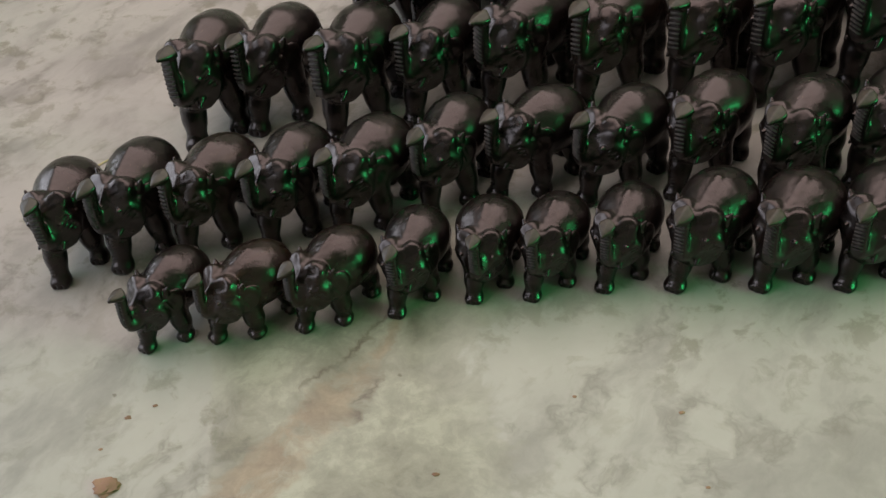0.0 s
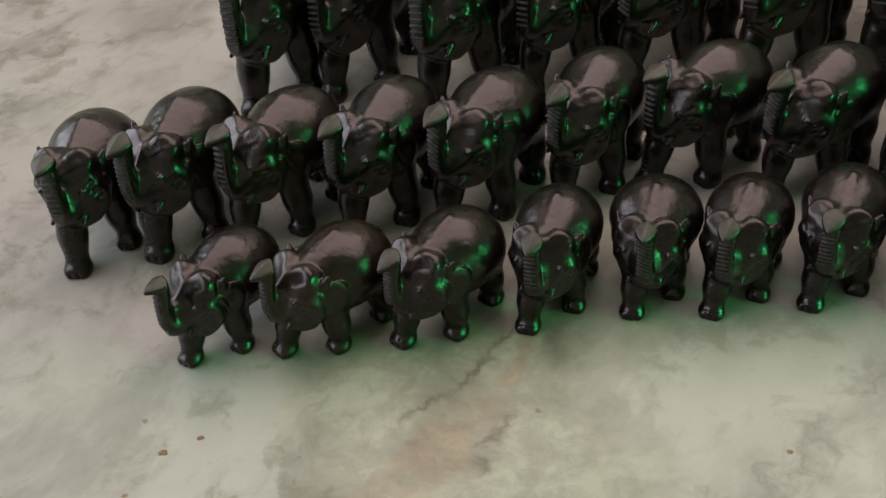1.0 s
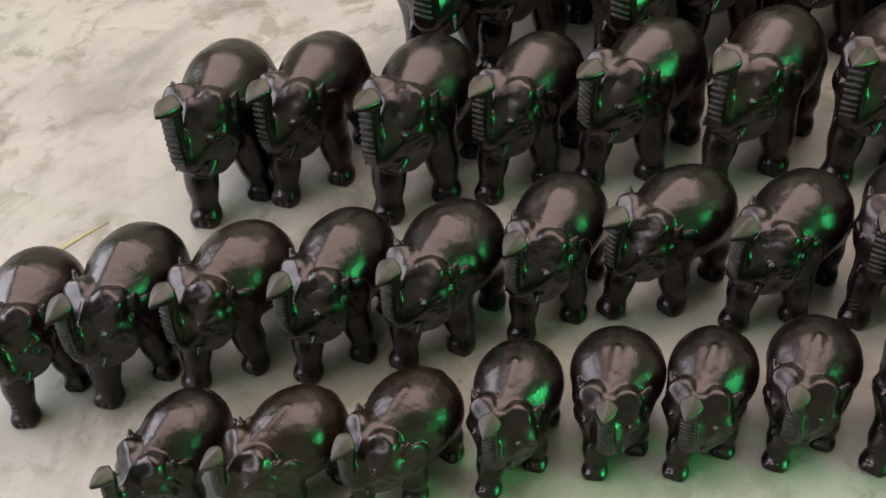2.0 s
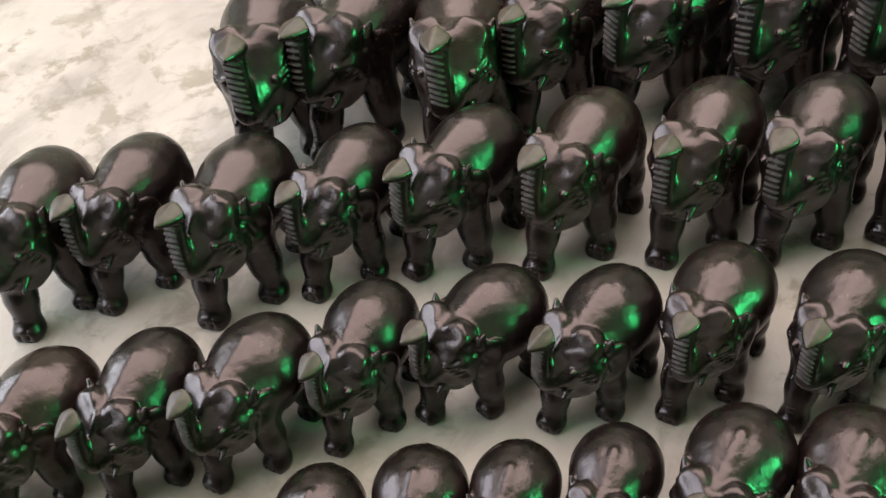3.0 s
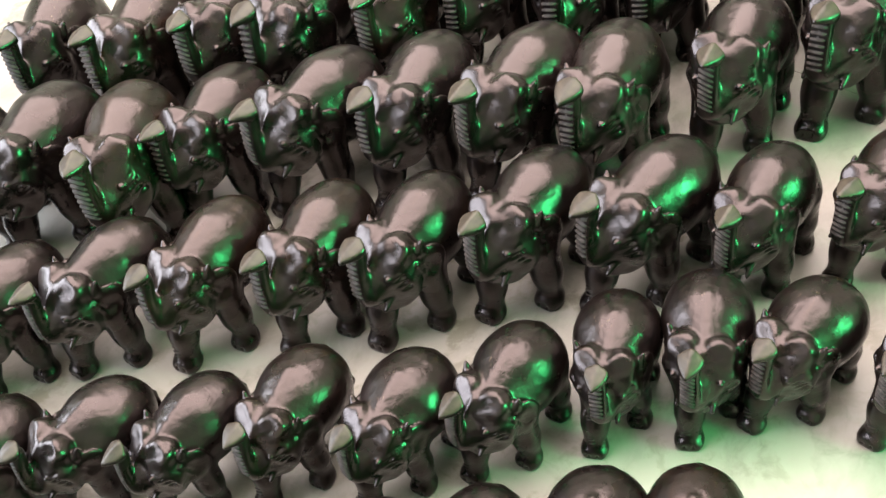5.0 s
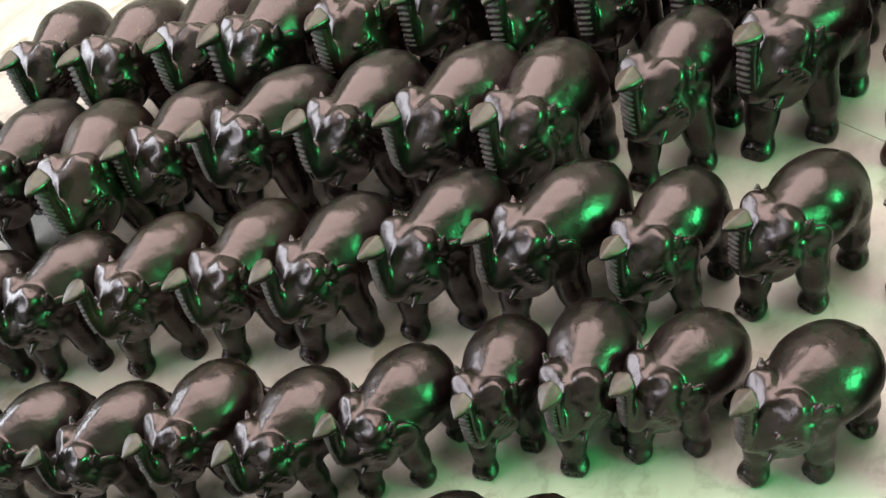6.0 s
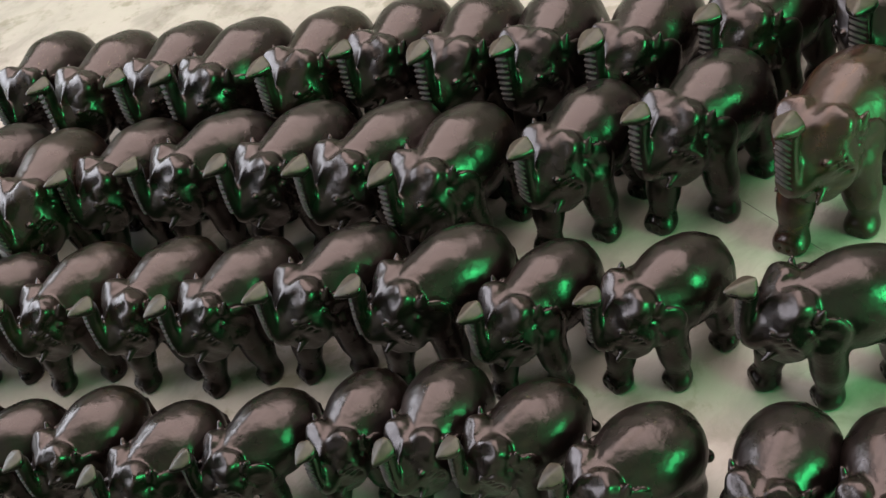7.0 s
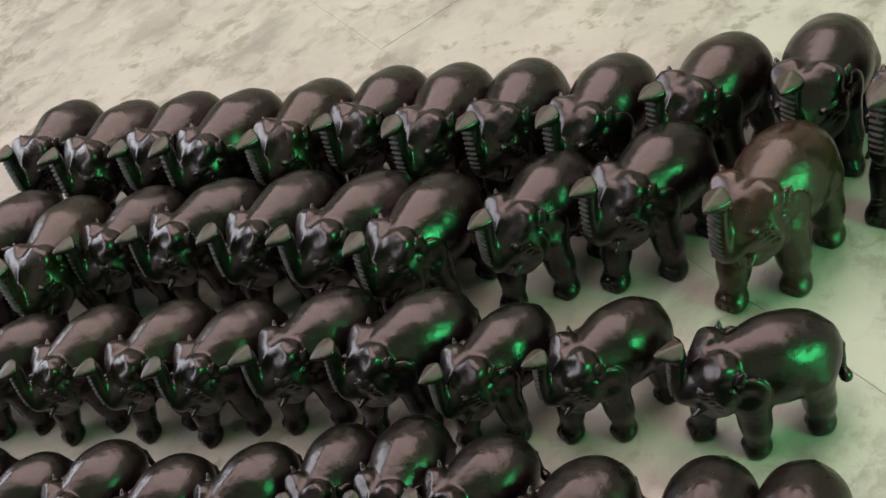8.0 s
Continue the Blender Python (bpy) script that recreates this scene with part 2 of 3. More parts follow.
def ell(p, c, r, yaw=0.0, pitch=0.0):
    q = p - np.array(c)
    cy, sy = math.cos(radians(yaw)), math.sin(radians(yaw))
    x, y, z = q[..., 0] * cy + q[..., 1] * sy, -q[..., 0] * sy + q[..., 1] * cy, q[..., 2]
    cp, sp = math.cos(radians(pitch)), math.sin(radians(pitch))
    x, z = x * cp + z * sp, -x * sp + z * cp
    q = np.stack((x / r[0], y / r[1], z / r[2]), -1)
    k0 = np.sqrt((q * q).sum(-1)) + 1e-9
    q2 = np.stack((q[..., 0] / r[0], q[..., 1] / r[1], q[..., 2] / r[2]), -1)
    k1 = np.sqrt((q2 * q2).sum(-1)) + 1e-9
    return k0 * (k0 - 1.0) / k1


def cone(p, a, b, ra, rb):
    a, b = np.array(a, float), np.array(b, float)
    ab = b - a
    h = np.clip(((p - a) @ ab) / (ab @ ab), 0, 1)
    d = p - a - h[..., None] * ab
    return np.sqrt((d * d).sum(-1)) - (ra + (rb - ra) * h)


def surface_net(f, origin, cell):
    """Quads of the zero surface of f on a regular grid."""
    nx, ny, nz = f.shape
    neg = f < 0
    corners = [(i, j, k) for i in (0, 1) for j in (0, 1) for k in (0, 1)]
    view = lambda a, c: a[c[0]:nx - 1 + c[0], c[1]:ny - 1 + c[1], c[2]:nz - 1 + c[2]]
    count = sum(view(neg, c).astype(np.int8) for c in corners)
    active = (count > 0) & (count < 8)
    total = np.zeros(active.shape + (3,))
    hits = np.zeros(active.shape)
    for a in corners:
        for ax in range(3):
            if a[ax]:
                continue
            b = tuple(a[i] + (i == ax) for i in range(3))
            fa, fb = view(f, a), view(f, b)
            cross = (fa < 0) != (fb < 0)
            s = np.where(cross, fa / np.where(cross, fa - fb, 1.0), 0.0)
            for i in range(3):
                total[..., i] += np.where(cross, a[i] + (s if i == ax else 0.0), 0.0)
            hits += cross
    index = -np.ones(active.shape, int)
    cells = np.argwhere(active)
    index[active] = np.arange(len(cells))
    verts = (cells + total[active] / hits[active][:, None]) * cell + np.array(origin)
    faces = []
    for ax in range(3):
        u, v = (ax + 1) % 3, (ax + 2) % 3
        lo = [slice(1, -1)] * 3
        hi = [slice(1, -1)] * 3
        lo[ax], hi[ax] = slice(0, -1), slice(1, None)
        s0, s1 = neg[tuple(lo)], neg[tuple(hi)]
        idx = np.argwhere(s0 != s1)
        flip = s0[s0 != s1]
        base = idx.copy()
        for i in range(3):
            if i != ax:
                base[:, i] += 1
        quad = []
        for du, dv in ((1, 1), (0, 1), (0, 0), (1, 0)):
            c = base.copy()
            c[:, u] -= du
            c[:, v] -= dv
            quad.append(index[c[:, 0], c[:, 1], c[:, 2]])
        q = np.stack(quad, 1)
        q[~flip] = q[~flip][:, ::-1]
        faces.append(q)
    return verts, np.concatenate(faces)


def bend(points, n):
    """A smooth curve through a few points."""
    pts = [Vector(p) for p in points]
    pts = [pts[0] * 2 - pts[1]] + pts + [pts[-1] * 2 - pts[-2]]
    out = []
    for i in range(1, len(pts) - 2):
        a, b, c, d = pts[i - 1:i + 3]
        for j in range(n):
            t = j / n
            out.append(0.5 * (2 * b + (c - a) * t + (2 * a - 5 * b + 4 * c - d) * t * t + (3 * b - a - 3 * c + d) * t ** 3))
    out.append(pts[-2])
    return out


def settle(verts, f, origin, cell, steps=3):
    """Draws the points onto the zero surface of f."""
    grad = np.stack(np.gradient(f, cell), -1)
    top = np.array(f.shape) - 2
    for _ in range(steps):
        q = np.clip((verts - origin) / cell, 0, top + 0.999)
        i = np.minimum(q.astype(int), top)
        w = q - i
        val, gr = 0.0, 0.0
        for c in ((a, b, c) for a in (0, 1) for b in (0, 1) for c in (0, 1)):
            k = np.prod([w[:, n] if c[n] else 1 - w[:, n] for n in range(3)], axis=0)
            at = (i[:, 0] + c[0], i[:, 1] + c[1], i[:, 2] + c[2])
            val = val + k * f[at]
            gr = gr + k[:, None] * grad[at]
        step = (val / np.maximum((gr * gr).sum(1), 0.05))[:, None] * gr
        verts = verts - np.clip(step, -cell / 2, cell / 2)
    return verts


TURNED, NECK = -7.0, 0.12
CROWN, BIG = (0.18, 0.0, 0.84), 1.11


def elephant_mesh(seed, stout=1.0, reach=0.0, lift=0.0, cell=0.0138):
    """A carved walking elephant with its trunk raised, facing +x, 1 high at the trunk's tip."""
    r = random.Random(seed)
    j = lambda a: r.uniform(-a, a)
    fat, turn, gait, nod = 1 + j(0.05), j(5.0), j(0.025), j(0.015)
    origin = np.array((-0.74, -0.44, -0.045))
    n = (np.array((1.52, 0.88, 1.2 + lift)) / cell).astype(int)
    g = np.stack(np.meshgrid(*[(origin[i] + cell * np.arange(n[i])).astype(np.float32) for i in range(3)], indexing="ij"), -1)
    # longer legs: the lowest part is stretched, the rest lifted
    g[..., 2] = np.where(g[..., 2] < 0.3 + lift, g[..., 2] * 0.3 / (0.3 + lift), g[..., 2] - lift)
    X, Y, Z = g[..., 0], g[..., 1], g[..., 2]
    # barrel and rump
    fat *= stout
    tall = 1 + 0.30 * (stout - 1)
    d = ell(g, (-0.185, 0, 0.575), (0.395, 0.295 * fat, 0.29 * tall), 0, 4)
    d = smin(d, ell(g, (-0.345, 0, 0.52), (0.225, 0.24 * fat, 0.27)), 0.08)
    d = smin(d, ell(g, (-0.15, 0, 0.44), (0.30, 0.225 * fat, 0.20)), 0.08)
    d = smin(d, ell(g, (0.08, -0.01, 0.54), (0.20, 0.24 * fat, 0.25)), 0.08)
    # the back slopes down to the neck along a low spine
    d = smin(d, cone(g, (-0.14, 0, 0.70), (0.20, 0, 0.685), 0.165, 0.125), 0.10)
    d = smin(d, cone(g, (-0.16, 0, 0.835 * tall), (0.14, 0, 0.80), 0.02, 0.03), 0.05)
    # legs
    for x, y, top, ra, rb in ((0.405 + gait, -0.11, 0.24, 0.102, 0.092), (0.10, 0.185, 0.09, 0.104, 0.086), (-0.36, 0.175, -0.32, 0.112, 0.088), (-0.49, -0.15, -0.38, 0.112, 0.088)):
        front = top > 0
        knee = (x * 0.68 + top * 0.32, y * 0.94, 0.23)
        leg = cone(g, (top, y * 0.75, 0.47), knee, 0.145 if front else 0.175, ra)
        leg = smin(leg, cone(g, knee, (x, y, 0.06), ra - 0.004, rb - 0.008), 0.05)
        leg = smin(leg, ell(g, (x + 0.03, y, 0.032), (0.112, rb + 0.016, 0.07)), 0.035)
        # toes cut square in front, with a notch between each two
        leg = smax(leg, X - (x + 0.114), 0.012)
        for k in (-0.036, 0.036):
            leg = smax(leg, -cone(g, (x + 0.085, y + k * 0.8, 0.075), (x + 0.13, y + k, -0.01), 0.007, 0.012), 0.006)
        d = smin(d, leg, 0.04)
    # everything of the head lies in front of the shoulders
    cut = int(0.62 / cell)
    whole, d = d, d[cut:]
    X, Y, Z = X[cut:], Y[cut:], Z[cut:]
    # the head and trunk are turned to the right about the neck
    yaw = radians(TURNED + turn)
    cy, sy = math.cos(yaw), math.sin(yaw)
    HX = NECK + (X - NECK) * cy + Y * sy
    HY = -(X - NECK) * sy + Y * cy
    e = np.stack((HX, HY, Z), -1)
    hx = 0.27
    wide = 1 + 0.7 * (stout - 1)
    small = e
    e = (e - np.array(CROWN)) / BIG + np.array(CROWN)
    HX, HY, HZ = e[..., 0], e[..., 1], e[..., 2]
    side_y = np.abs(HY)
    h = ell(e, (hx - 0.01, 0, 0.59 + nod), (0.20, 0.225 * wide, 0.265), 0, 15)
    for side in (-1, 1):
        h = smin(h, ell(e, (hx - 0.045, 0.105 * wide * side, 0.785 + nod), (0.115, 0.10, 0.10), 0, 20), 0.04)
    # face, crown and cheeks are planed to facets that meet in a sharp nose ridge
    fx = HX - hx
    h = smax(h, 0.85 * (fx - 0.17) + 0.42 * (HZ - 0.64 - nod) + 0.30 * side_y, 0.02)
    # the forehead slopes back to the crown
    h = smax(h, 0.64 * fx + 0.75 * (HZ - 0.862 - nod) + 0.16 * side_y, 0.016)
    h = smax(h, 0.30 * (fx + 0.02) + 0.95 * (HZ - 0.868 - nod), 0.010)
    for side in (-1, 1):
        h = smax(h, 0.62 * (fx - 0.075) + 0.74 * (HY * side - 0.178 * wide) - 0.2 * (HZ - 0.66), 0.008)
        h = smax(h, 0.50 * (fx - 0.045) + 0.30 * (HY * side - 0.13 * wide) + 0.82 * (HZ - 0.83 - nod), 0.008)
        h = smax(h, -0.45 * (fx + 0.10) + 0.30 * (HY * side - 0.12 * wide) + 0.84 * (HZ - 0.86 - nod), 0.012)
    # the nose ridge runs down into the trunk
    h = smin(h, cone(e, (hx + 0.0, 0, 0.835 + nod), (hx + 0.155, 0, 0.665), 0.022, 0.032), 0.02)
    # a notch between the two bumps of the crown
    h = smax(h, -cone(e, (hx - 0.16, 0, 0.905 + nod), (hx + 0.06, 0, 0.875 + nod), 0.05, 0.03), 0.03)
    h = h + 0.006 * np.sin(HX * 33 + seed) * np.sin(side_y * 34 + 0.7 * seed) * np.sin(HZ * 31 + seed)
    d = smin(d, h * BIG, 0.02)
    e = small
    HX, HY = e[..., 0], e[..., 1]
    # groove between head and shoulders
    d = smax(d, -ell(g[cut:], (0.085, 0.01, 0.955), (0.04, 0.21, 0.085), -12), 0.03)
    # trunk: forward from the lip, then straight up
    ty = j(0.02)
    tx = 0.505 + reach
    path = bend([(hx + 0.08, 0, 0.60), (0.42, ty * 0.5, 0.535), (tx - 0.04, ty, 0.52), (tx + 0.005, ty, 0.60), (tx, ty, 0.74), (tx - 0.045, ty, 0.90)], 4)
    tr = None
    for i in range(len(path) - 1):
        f = i / (len(path) - 2)
        ra = 0.132 - 0.070 * min(1, f * 1.7)
        s = cone(e, path[i], path[i + 1], ra, ra)
        tr = s if tr is None else smin(tr, s, 0.02)
    # the block between face and trunk is left standing
    tr = smin(tr, cone(e, (hx + 0.10, 0, 0.63), (tx - 0.035, ty, 0.66), 0.10, 0.05), 0.03)
    axis = tx + 0.004 - 0.05 * np.clip((Z - 0.58) / 0.34, 0, 1) ** 1.5
    tr = smax(tr, 0.985 * (HX - axis) - 0.174 * (HY - ty) - 0.040, 0.008)
    # the tip is a leaf, pointed in front, broad behind, with a raised midrib
    lx = HX - (tx - 0.02)
    along = np.clip((lx + 0.085) / 0.215, 0, 1)
    half = 0.088 * np.sqrt(np.clip(along * 5.0, 0, 1)) * (1 - np.clip((along - 0.25) / 0.75, 0, 1) ** 1.7)
    top = 0.99 + j(0.012) - (0.38 + j(0.15)) * np.abs(HY - ty) - (0.22 + j(0.2)) * lx - 1.1 * lx * lx
    fan = smax(np.abs(HY - ty) - half, np.maximum(lx - 0.13, -0.085 - lx), 0.012)
    fan = smax(fan, smax(Z - top, top - 0.058 + 0.22 * np.abs(lx) - Z, 0.008), 0.010)
    tr = smin(tr, fan * 0.8, 0.014)
    d = smin(d, tr, 0.02)
    # lower lip and short tusks
    d = smin(d, cone(e, (0.29, 0, 0.47), (0.40, -0.01, 0.42), 0.075, 0.04), 0.025)
    for side in (-1, 1):
        d = smin(d, cone(e, (0.35, 0.11 * side, 0.48), (0.47, 0.125 * side, 0.415), 0.034, 0.016), 0.008)
    # eyes and chisel cuts round them
    for side in (-1, 1):
        ex, ey = hx + 0.13, 0.15 * wide * side
        d = smin(d, ell(e, (ex, ey, 0.665), (0.026, 0.024, 0.015)), 0.008)
        for k in range(4):
            z0 = 0.695 - 0.05 * k
            d = smax(d, -cone(e, (ex - 0.07 - 0.014 * k, ey + (0.055 + 0.006 * k) * side, z0 + 0.01), (ex + 0.02, ey + 0.012 * side, z0 - 0.035), 0.012, 0.007), 0.006)
    # ears: broad flaps laid back along the neck, rim raised, veins cut in, with an upright point
    for side in (-1, 1):
        c = (0.12, 0.222 * wide * side, 0.575)
        ear = ell(e, c, (0.145, 0.036, 0.175), -14 * side, 28)
        ear = smax(ear, -ell(e, (c[0] + 0.012, c[1] + 0.05 * side, c[2] - 0.015), (0.112, 0.034, 0.138), -14 * side, 28), 0.010)
        for k in range(3):
            ear = smin(ear, cone(e, (c[0] + 0.085 - 0.055 * k, c[1] + 0.008 * side, c[2] + 0.095 - 0.03 * k), (c[0] + 0.02 - 0.05 * k, c[1] + 0.016 * side, c[2] - 0.11 + 0.035 * k), 0.016, 0.006), 0.008)
        ear = smin(ear, cone(e, (0.145, 0.20 * wide * side, 0.735), (0.115, 0.232 * wide * side, 0.815 + j(0.015)), 0.050, 0.014), 0.014)
        d = smin(d, ear, 0.010)
    whole[cut:] = d
    d = whole
    X, Y, Z = g[..., 0], g[..., 1], g[..., 2]
    # tail with a curled tuft
    d = smin(d, cone(g, (-0.525, 0, 0.66), (-0.60, 0.0, 0.46), 0.045, 0.028), 0.03)
    d = smin(d, cone(g, (-0.60, 0, 0.46), (-0.585, 0.035, 0.27), 0.028, 0.026), 0.015)
    d = smin(d, ell(g, (-0.585, 0.075, 0.245), (0.046, 0.052, 0.044)), 0.015)
    # gentle tool marks, and the flat soles
    d = d + 0.0016 * np.sin(X * 19 + seed) * np.sin(Y * 21 + 2 * seed) * np.sin(Z * 17) + 0.0007 * np.sin(X * 47 + Y * 31 + seed) * np.sin(Z * 43 - Y * 22)
    d = np.maximum(d, -Z).astype(float)
    verts, faces = surface_net(d, origin, cell)
    verts = settle(verts, d, origin, cell)
    verts[:, 2] = np.where(verts[:, 2] < 0.005, 0.0, verts[:, 2])
    verts, faces = verts.tolist(), faces.tolist()
    slots = [0] * len(faces)

    def in_head(p):
        q = Vector(p)
        return Vector((NECK + (q.x - NECK) * cy - q.y * sy, (q.x - NECK) * sy + q.y * cy, q.z))

    def ribs(spots, half, thick, out, head):
        """A corrugated strip: spots are centre, sideways and upward ways of each rib."""
        k, rows = len(verts), 0
        for c, side, up in spots:
            for h, o in ((-1.0, 0.0), (-0.55, 1.0), (0.55, 1.0), (1.0, 0.0)):
                for w, sink in ((-1, -1.2), (-0.8, 0.0), (0, 0.25), (0.8, 0.0), (1, -1.2)):
                    p = Vector(c) + Vector(side) * half * w + Vector(up) * thick * h + Vector(out) * (o + sink * 0.8)
                    p = in_head(p) if head else p
                    verts.append([p.x, p.y, p.z * (0.3 + lift) / 0.3 if p.z < 0.3 else p.z + lift])
                rows += 1
        for a in range(rows - 1):
            for b in range(4):
                o = k + 5 * a + b
                faces.append([o, o + 1, o + 6, o + 5])
                slots.append(2)

    count = r.randint(9, 11)
    lean = 0.22 * (1 if seed % 2 else -1)
    zs = [0.565 + 0.335 * i / (count - 1) for i in range(count)]
    axis_at = lambda z: tx + 0.004 - 0.05 * max(0.0, (z - 0.58) / 0.34) ** 1.5
    ribs([((axis_at(z) + 0.985 * 0.036, ty - 0.174 * 0.036, z), (0.174, 0.985, lean), (-0.15, 0, 1)) for z in zs], 0.055, 0.0105, (0.019, -0.0033, 0.004), True)
    zs = [0.09 + 0.030 * i for i in range(11)]
    ribs([((0.405 + gait + 0.072 - 0.25 * max(0, z - 0.07), -0.13 + 0.04 * z, z), (0.1, 1, 0.35), (0, 0, 1)) for z in zs], 0.036, 0.009, (0.012, -0.003, 0.002), False)
    me = bpy.data.meshes.new("elephant_figurine")
    me.from_pydata(verts, [], faces)
    me.materials.append(EBONY)
    me.materials.append(PALE_TOP)
    me.materials.append(LIT_RIBS)
    me.polygons.foreach_set("use_smooth", [True] * len(faces))
    # paler wood on the upward faces of the trunk's fan
    for p, k in zip(me.polygons, slots):
        c = p.center
        p.material_index = k or (1 if c.x > 0.40 and c.z > 0.88 + lift and p.normal.z > 0.55 else 0)
    me.update()
    return me


LIFT = 0.07
TIP = Vector((0.522, -0.045, 0))
SHAPES = [[elephant_mesh(3 * i + k + 1, w, lift=LIFT if i else 0.0) for k in range(3)] for i, w in enumerate((1.24, 1.14, 1.02))]
REACHING = elephant_mesh(10, 1.12, 0.06)
ROW_1 = [  # x, y of the trunk tip, height of the tip, heading
    (-0.135, 0.711, 0.0735, 62),
    (-0.080, 0.717, 0.0750, 46),
    (-0.009, 0.720, 0.0755, 54),
    (0.068, 0.730, 0.0735, 74),
    (0.129, 0.737, 0.0720, 78),
    (0.174, 0.737, 0.0720, 68),
    (0.230, 0.739, 0.0735, 68),
    (0.283, 0.735, 0.0840, 56),
    (0.344, 0.726, 0.0840, 56),
    (0.407, 0.723, 0.0840, 58),
    (0.481, 0.719, 0.0840, 63),
    (0.543, 0.706, 0.0840, 70),
]
ROW_2 = [  # x, y of the trunk tip, height of the tip, heading
    (-0.232, 0.802, 0.0888, 88),
    (-0.181, 0.812, 0.0944, 76),
    (-0.126, 0.823, 0.0906, 60),
    (-0.051, 0.824, 0.0906, 68),
    (0.010, 0.831, 0.0906, 60),
    (0.088, 0.848, 0.0888, 68),
    (0.144, 0.867, 0.0888, 42),
    (0.220, 0.849, 0.0888, 50),
    (0.296, 0.848, 0.0906, 58),
    (0.365, 0.832, 0.0906, 54),
    (0.437, 0.840, 0.0906, 52),
    (0.523, 0.846, 0.0869, 70),
    (0.585, 0.839, 0.0925, 74),
    (0.623, 0.845, 0.0888, 42),
    (0.692, 0.818, 0.0925, 40),
    (0.799, 0.791, 0.0921, 68),
    (0.861, 0.782, 0.0921, 72),
]
ROW_3 = [  # x, y of the trunk tip, height of the tip, heading
    (-0.145, 0.975, 0.1117, 80),
    (-0.087, 0.994, 0.1051, 70),
    (-0.007, 0.966, 0.1117, 70),
    (0.067, 0.983, 0.1029, 62),
    (0.137, 0.991, 0.1073, 50),
    (0.227, 0.981, 0.1095, 58),
    (0.312, 0.975, 0.1095, 60),
    (0.381, 0.968, 0.1095, 56),
    (0.461, 0.974, 0.1117, 50),
    (0.540, 0.966, 0.1139, 42),
    (0.627, 0.945, 0.1029, 52),
    (0.710, 0.947, 0.1029, 44),
    (0.806, 0.945, 0.1080, 20),
]
ROW_4 = [  # x, y of the trunk tip, height of the tip, heading
    (0.021, 1.112, 0.1346, 86),
    (0.068, 1.131, 0.1295, 64),
    (0.169, 1.093, 0.1321, 80),
    (0.227, 1.127, 0.1194, 62),
    (0.298, 1.129, 0.1245, 46),
    (0.394, 1.110, 0.1245, 58),
    (0.468, 1.097, 0.1270, 50),
    (0.548, 1.072, 0.1245, 62),
    (0.651, 1.091, 0.1194, 58),
    (0.742, 1.104, 0.1245, 54),
    (0.842, 1.068, 0.1295, 58),
]
ROW_5 = [  # x, y of the trunk tip, height of the tip, heading
    (0.068, 1.293, 0.1260, 76),
    (0.153, 1.262, 0.1315, 68),
    (0.234, 1.262, 0.1288, 70),
    (0.299, 1.242, 0.1343, 62),
    (0.396, 1.237, 0.1315, 68),
    (0.476, 1.249, 0.1260, 66),
    (0.557, 1.218, 0.1315, 72),
    (0.631, 1.210, 0.1288, 72),
    (0.705, 1.199, 0.1288, 64),
    (0.796, 1.210, 0.1288, 56),
    (0.904, 1.193, 0.1315, 70),
    (0.972, 1.150, 0.1380, 60),
]
rows = ((ROW_1, "smallest figurines in the front row"), (ROW_2, "figurines in the second row"), (ROW_3, "figurines in the third row"),
        (ROW_4, "figurines in the fourth row"), (ROW_5, "tallest figurines in the last row"))
SIZE_WORDS = ("smallest", "small", "middle-sized", "large", "largest")
pick = random.Random(7)
for n_row, ((row, group), size) in enumerate(zip(rows, SIZE_WORDS)):
    last, shapes = -1, SHAPES[min(n_row, 2)]
    for x, y, s, a in row:
        k = pick.choice([i for i in range(len(shapes)) if i != last])
        last = k
        ob = new("elephant_figurine", shapes[k])
        near = 1.1 * LIFT * s if n_row else 0.0
        x0, x, y = x, x + near * max(0.0, 0.15 - x) / 0.6, y - near
        yaw = radians(a + 180)
        c, sn = math.cos(yaw), math.sin(yaw)
        ob.matrix_world = Matrix.Translation((x - s * (c * TIP.x - sn * TIP.y), y - s * (sn * TIP.x + c * TIP.y), 0.0)) @ Matrix.Rotation(yaw, 4, "Z") @ Matrix.Diagonal((s, s, s, 1))
        wood, trunk = "polished dark ebony", "trunk raised"
        if n_row == 0 and x0 == row[0][0]:
            # the first of the front row stretches its trunk forward
            ob.data = REACHING
            trunk = "trunk stretched forward"
        if n_row == 0 and x0 == row[1][0]:
            ob.data = shapes[k].copy()
            ob.data.materials[0] = STREAKED
            wood = "brown-streaked dark ebony"
        if n_row == 3 and x0 == row[-1][0]:
            # the last of the fourth row shows brown, streaked heartwood
            ob.data = shapes[k].copy()
            ob.data.materials[0] = BROWN
            wood = "streaked brown and black wood"
        tagged(ob, size + " " + wood + " elephant carving, " + trunk + ", on marble", "elephant figurine", group)

# ---- litter on the floor ----
STRAW = mottled_tone("dry_straw", (0.16, 0.13, 0.05), (0.30, 0.26, 0.12), 0.6)
CRUMB = mottled_tone("dry_leaf", (0.11, 0.055, 0.03), (0.24, 0.14, 0.085), 0.8)


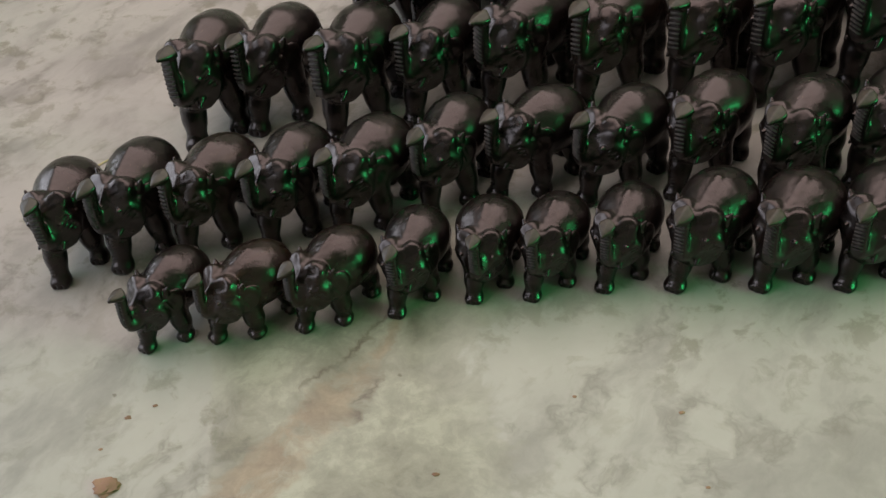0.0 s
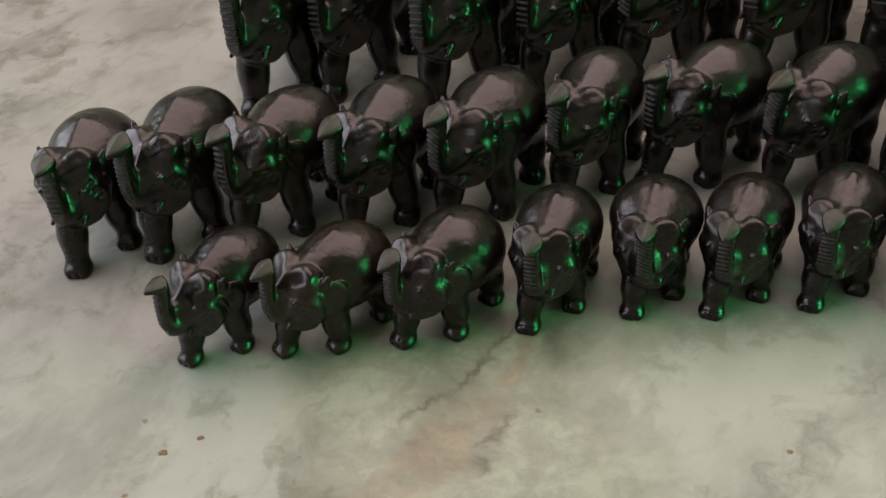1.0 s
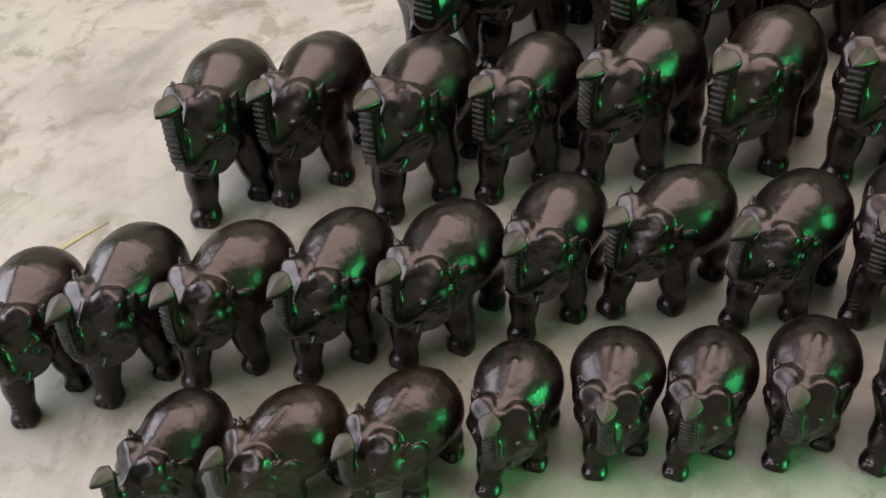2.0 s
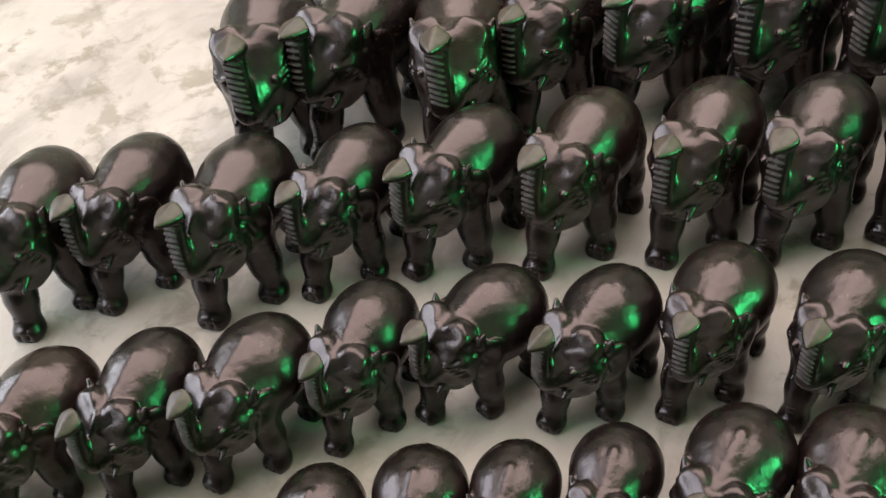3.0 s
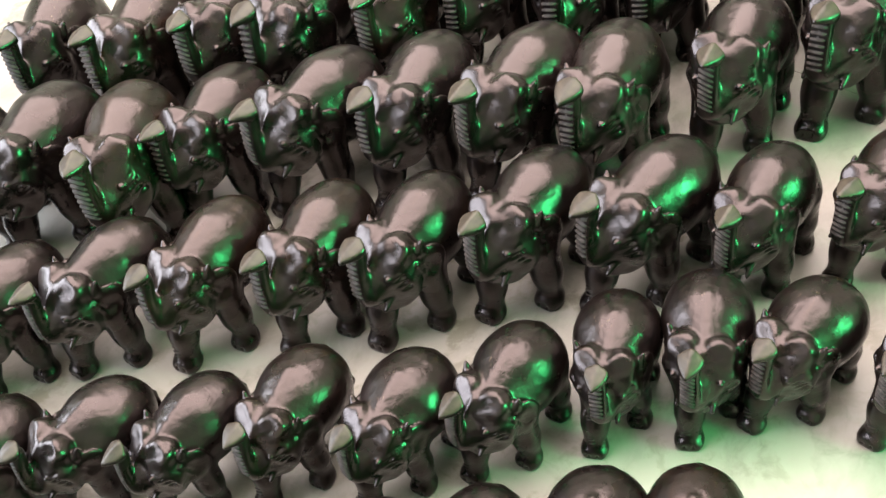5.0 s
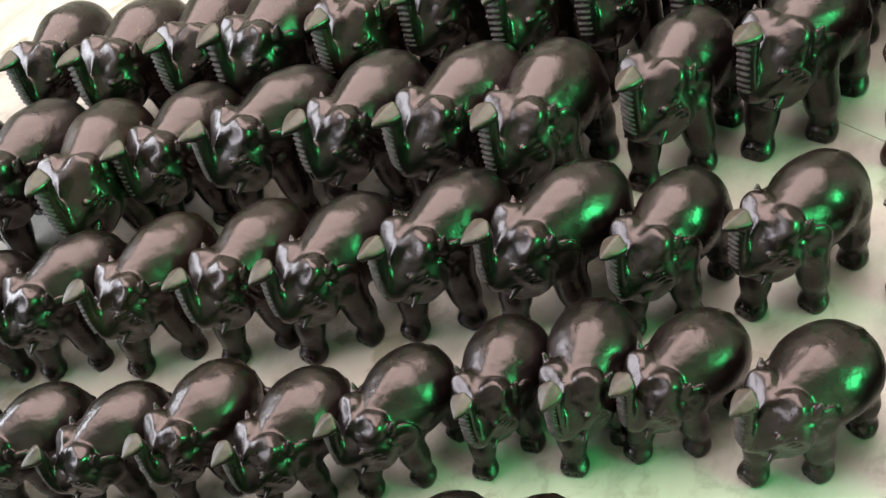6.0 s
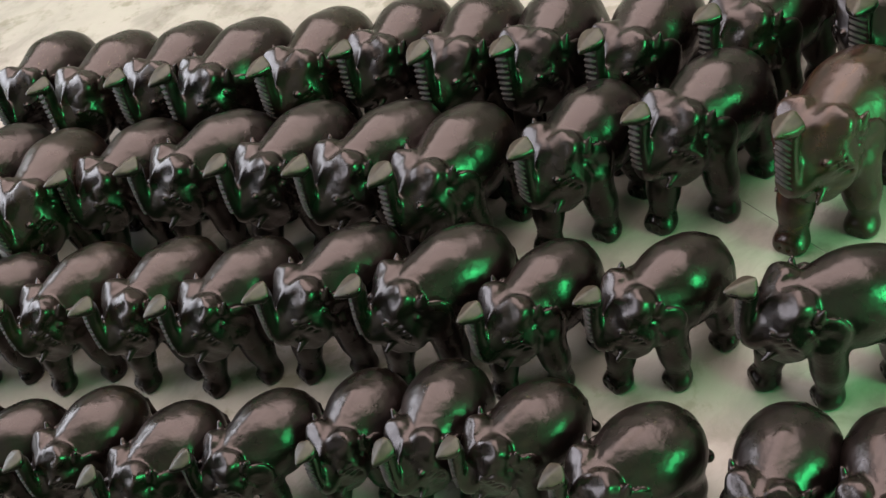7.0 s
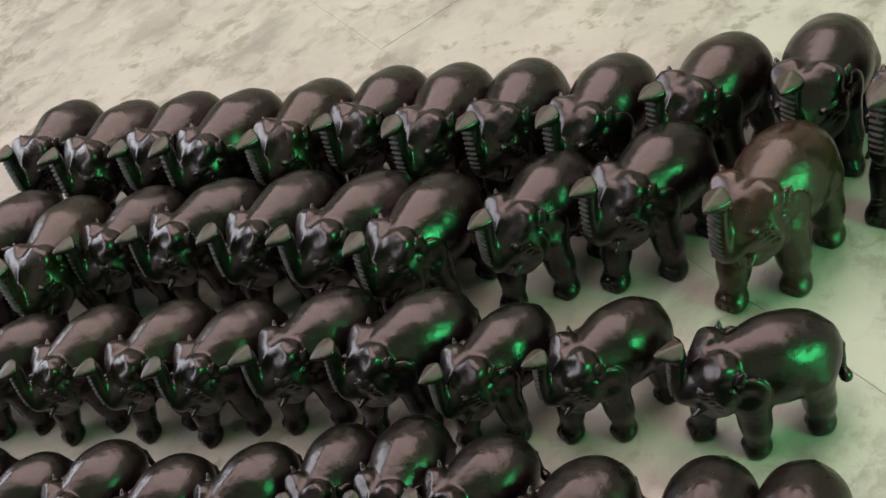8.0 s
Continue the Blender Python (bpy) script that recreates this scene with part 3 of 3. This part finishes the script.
def straw(x0, y0, x1, y1):
    """A blade of dry grass, folded along its middle and tapered."""
    bm = bmesh.new()
    a, b = Vector((x0, y0, 0)), Vector((x1, y1, 0))
    side = Vector((-(b - a).y, (b - a).x, 0)).normalized()
    rings = []
    for i in range(9):
        f = i / 8
        w = 0.0019 * (1 - f) ** 0.6 + 0.0002
        p = a.lerp(b, f) + side * 0.0012 * math.sin(f * 3)
        h = 0.0018 * (1 - 0.6 * f)
        rings.append([bm.verts.new(p + side * k * w + Vector((0, 0, z * h))) for k, z in ((-1, 0.5), (0, 0.0), (1, 0.5), (0, 1.0))])
    for r0, r1 in zip(rings, rings[1:]):
        for i in range(4):
            bm.faces.new((r0[i], r0[(i + 1) % 4], r1[(i + 1) % 4], r1[i]))
    bm.faces.new(rings[0])
    bm.faces.new(rings[-1][::-1])
    bmesh.ops.recalc_face_normals(bm, faces=bm.faces)
    return tagged(part("straw", bm, STRAW), "thin dry yellow-green straw lying on the marble", "straw")


def crumpled(name, x, y, size, seed, label, category):
    """A dry scrap: a lumpy, flattened pebble of leaf."""
    bm = bmesh.new()
    bmesh.ops.create_icosphere(bm, subdivisions=3, radius=1.0)
    for v in bm.verts:
        n = noise.noise(v.co * 1.7 + Vector((seed, 0, 0))) * 0.55 + noise.noise(v.co * 4.1 + Vector((0, seed, 0))) * 0.25
        v.co *= 1 + n
        v.co = Vector((v.co.x * size, v.co.y * size * 0.7, max(v.co.z, -0.55) * size * 0.16))
    low = min(v.co.z for v in bm.verts)
    for v in bm.verts:
        v.co += Vector((x, y, -low))
    return tagged(part(name, bm, CRUMB), label, category)


straw(-0.259, 0.953, -0.224, 0.984)
crumpled("dry_leaf", -0.137, 0.587, 0.0108, 3, "crumpled brown scrap of dry leaf on the marble", "leaf")
for i, (x, y) in enumerate(((-0.150, 0.621), (0.272, 0.622), (0.101, 0.582), (0.281, 0.560), (-0.117, 0.659), (-0.136, 0.649), (0.199, 0.642))):
    crumpled("dirt_crumb", x, y, 0.0016 + 0.0004 * (i % 3), 11 + i, "tiny dark crumb of dirt on the marble", "crumb")["group"] = "crumbs on the floor"

# ---- the floor's slabs, laid slantwise to the rows ----
SLAB, JOINT, SLANT = 1.30, 0.0009, 41.5
slabs = {}


def floor_slab(w, d):
    if (w, d) not in slabs:
        bm = bmesh.new()
        box(bm, 0, 0, -0.02, w, d, 0, 0.0003)
        me = bpy.data.meshes.new("floor_slab")
        bm.to_mesh(me)
        bm.free()
        me.materials.append(MARBLE)
        slabs[w, d] = me
    return new("floor_slab", slabs[w, d])


for i in range(-4, 5):
    for k in range(-4, 5):
        # longer slabs to one side of the first joint
        long, first = (2.2, -0.95) if i < 0 else (SLAB, 0.0)
        m = pose(0.427, 1.56, 0, 0, 0, SLANT) @ Matrix.Translation((i * SLAB, k * long + first, 0))
        c = m @ Vector((SLAB / 2, long / 2, 0))
        if X0 - 1.0 < c.x < X1 + 1.0 and Y0 - 1.0 < c.y < Y1 + 1.0:
            ob = floor_slab(SLAB - JOINT, long - JOINT)
            ob.parent = floor_bed
            ob.matrix_world = m
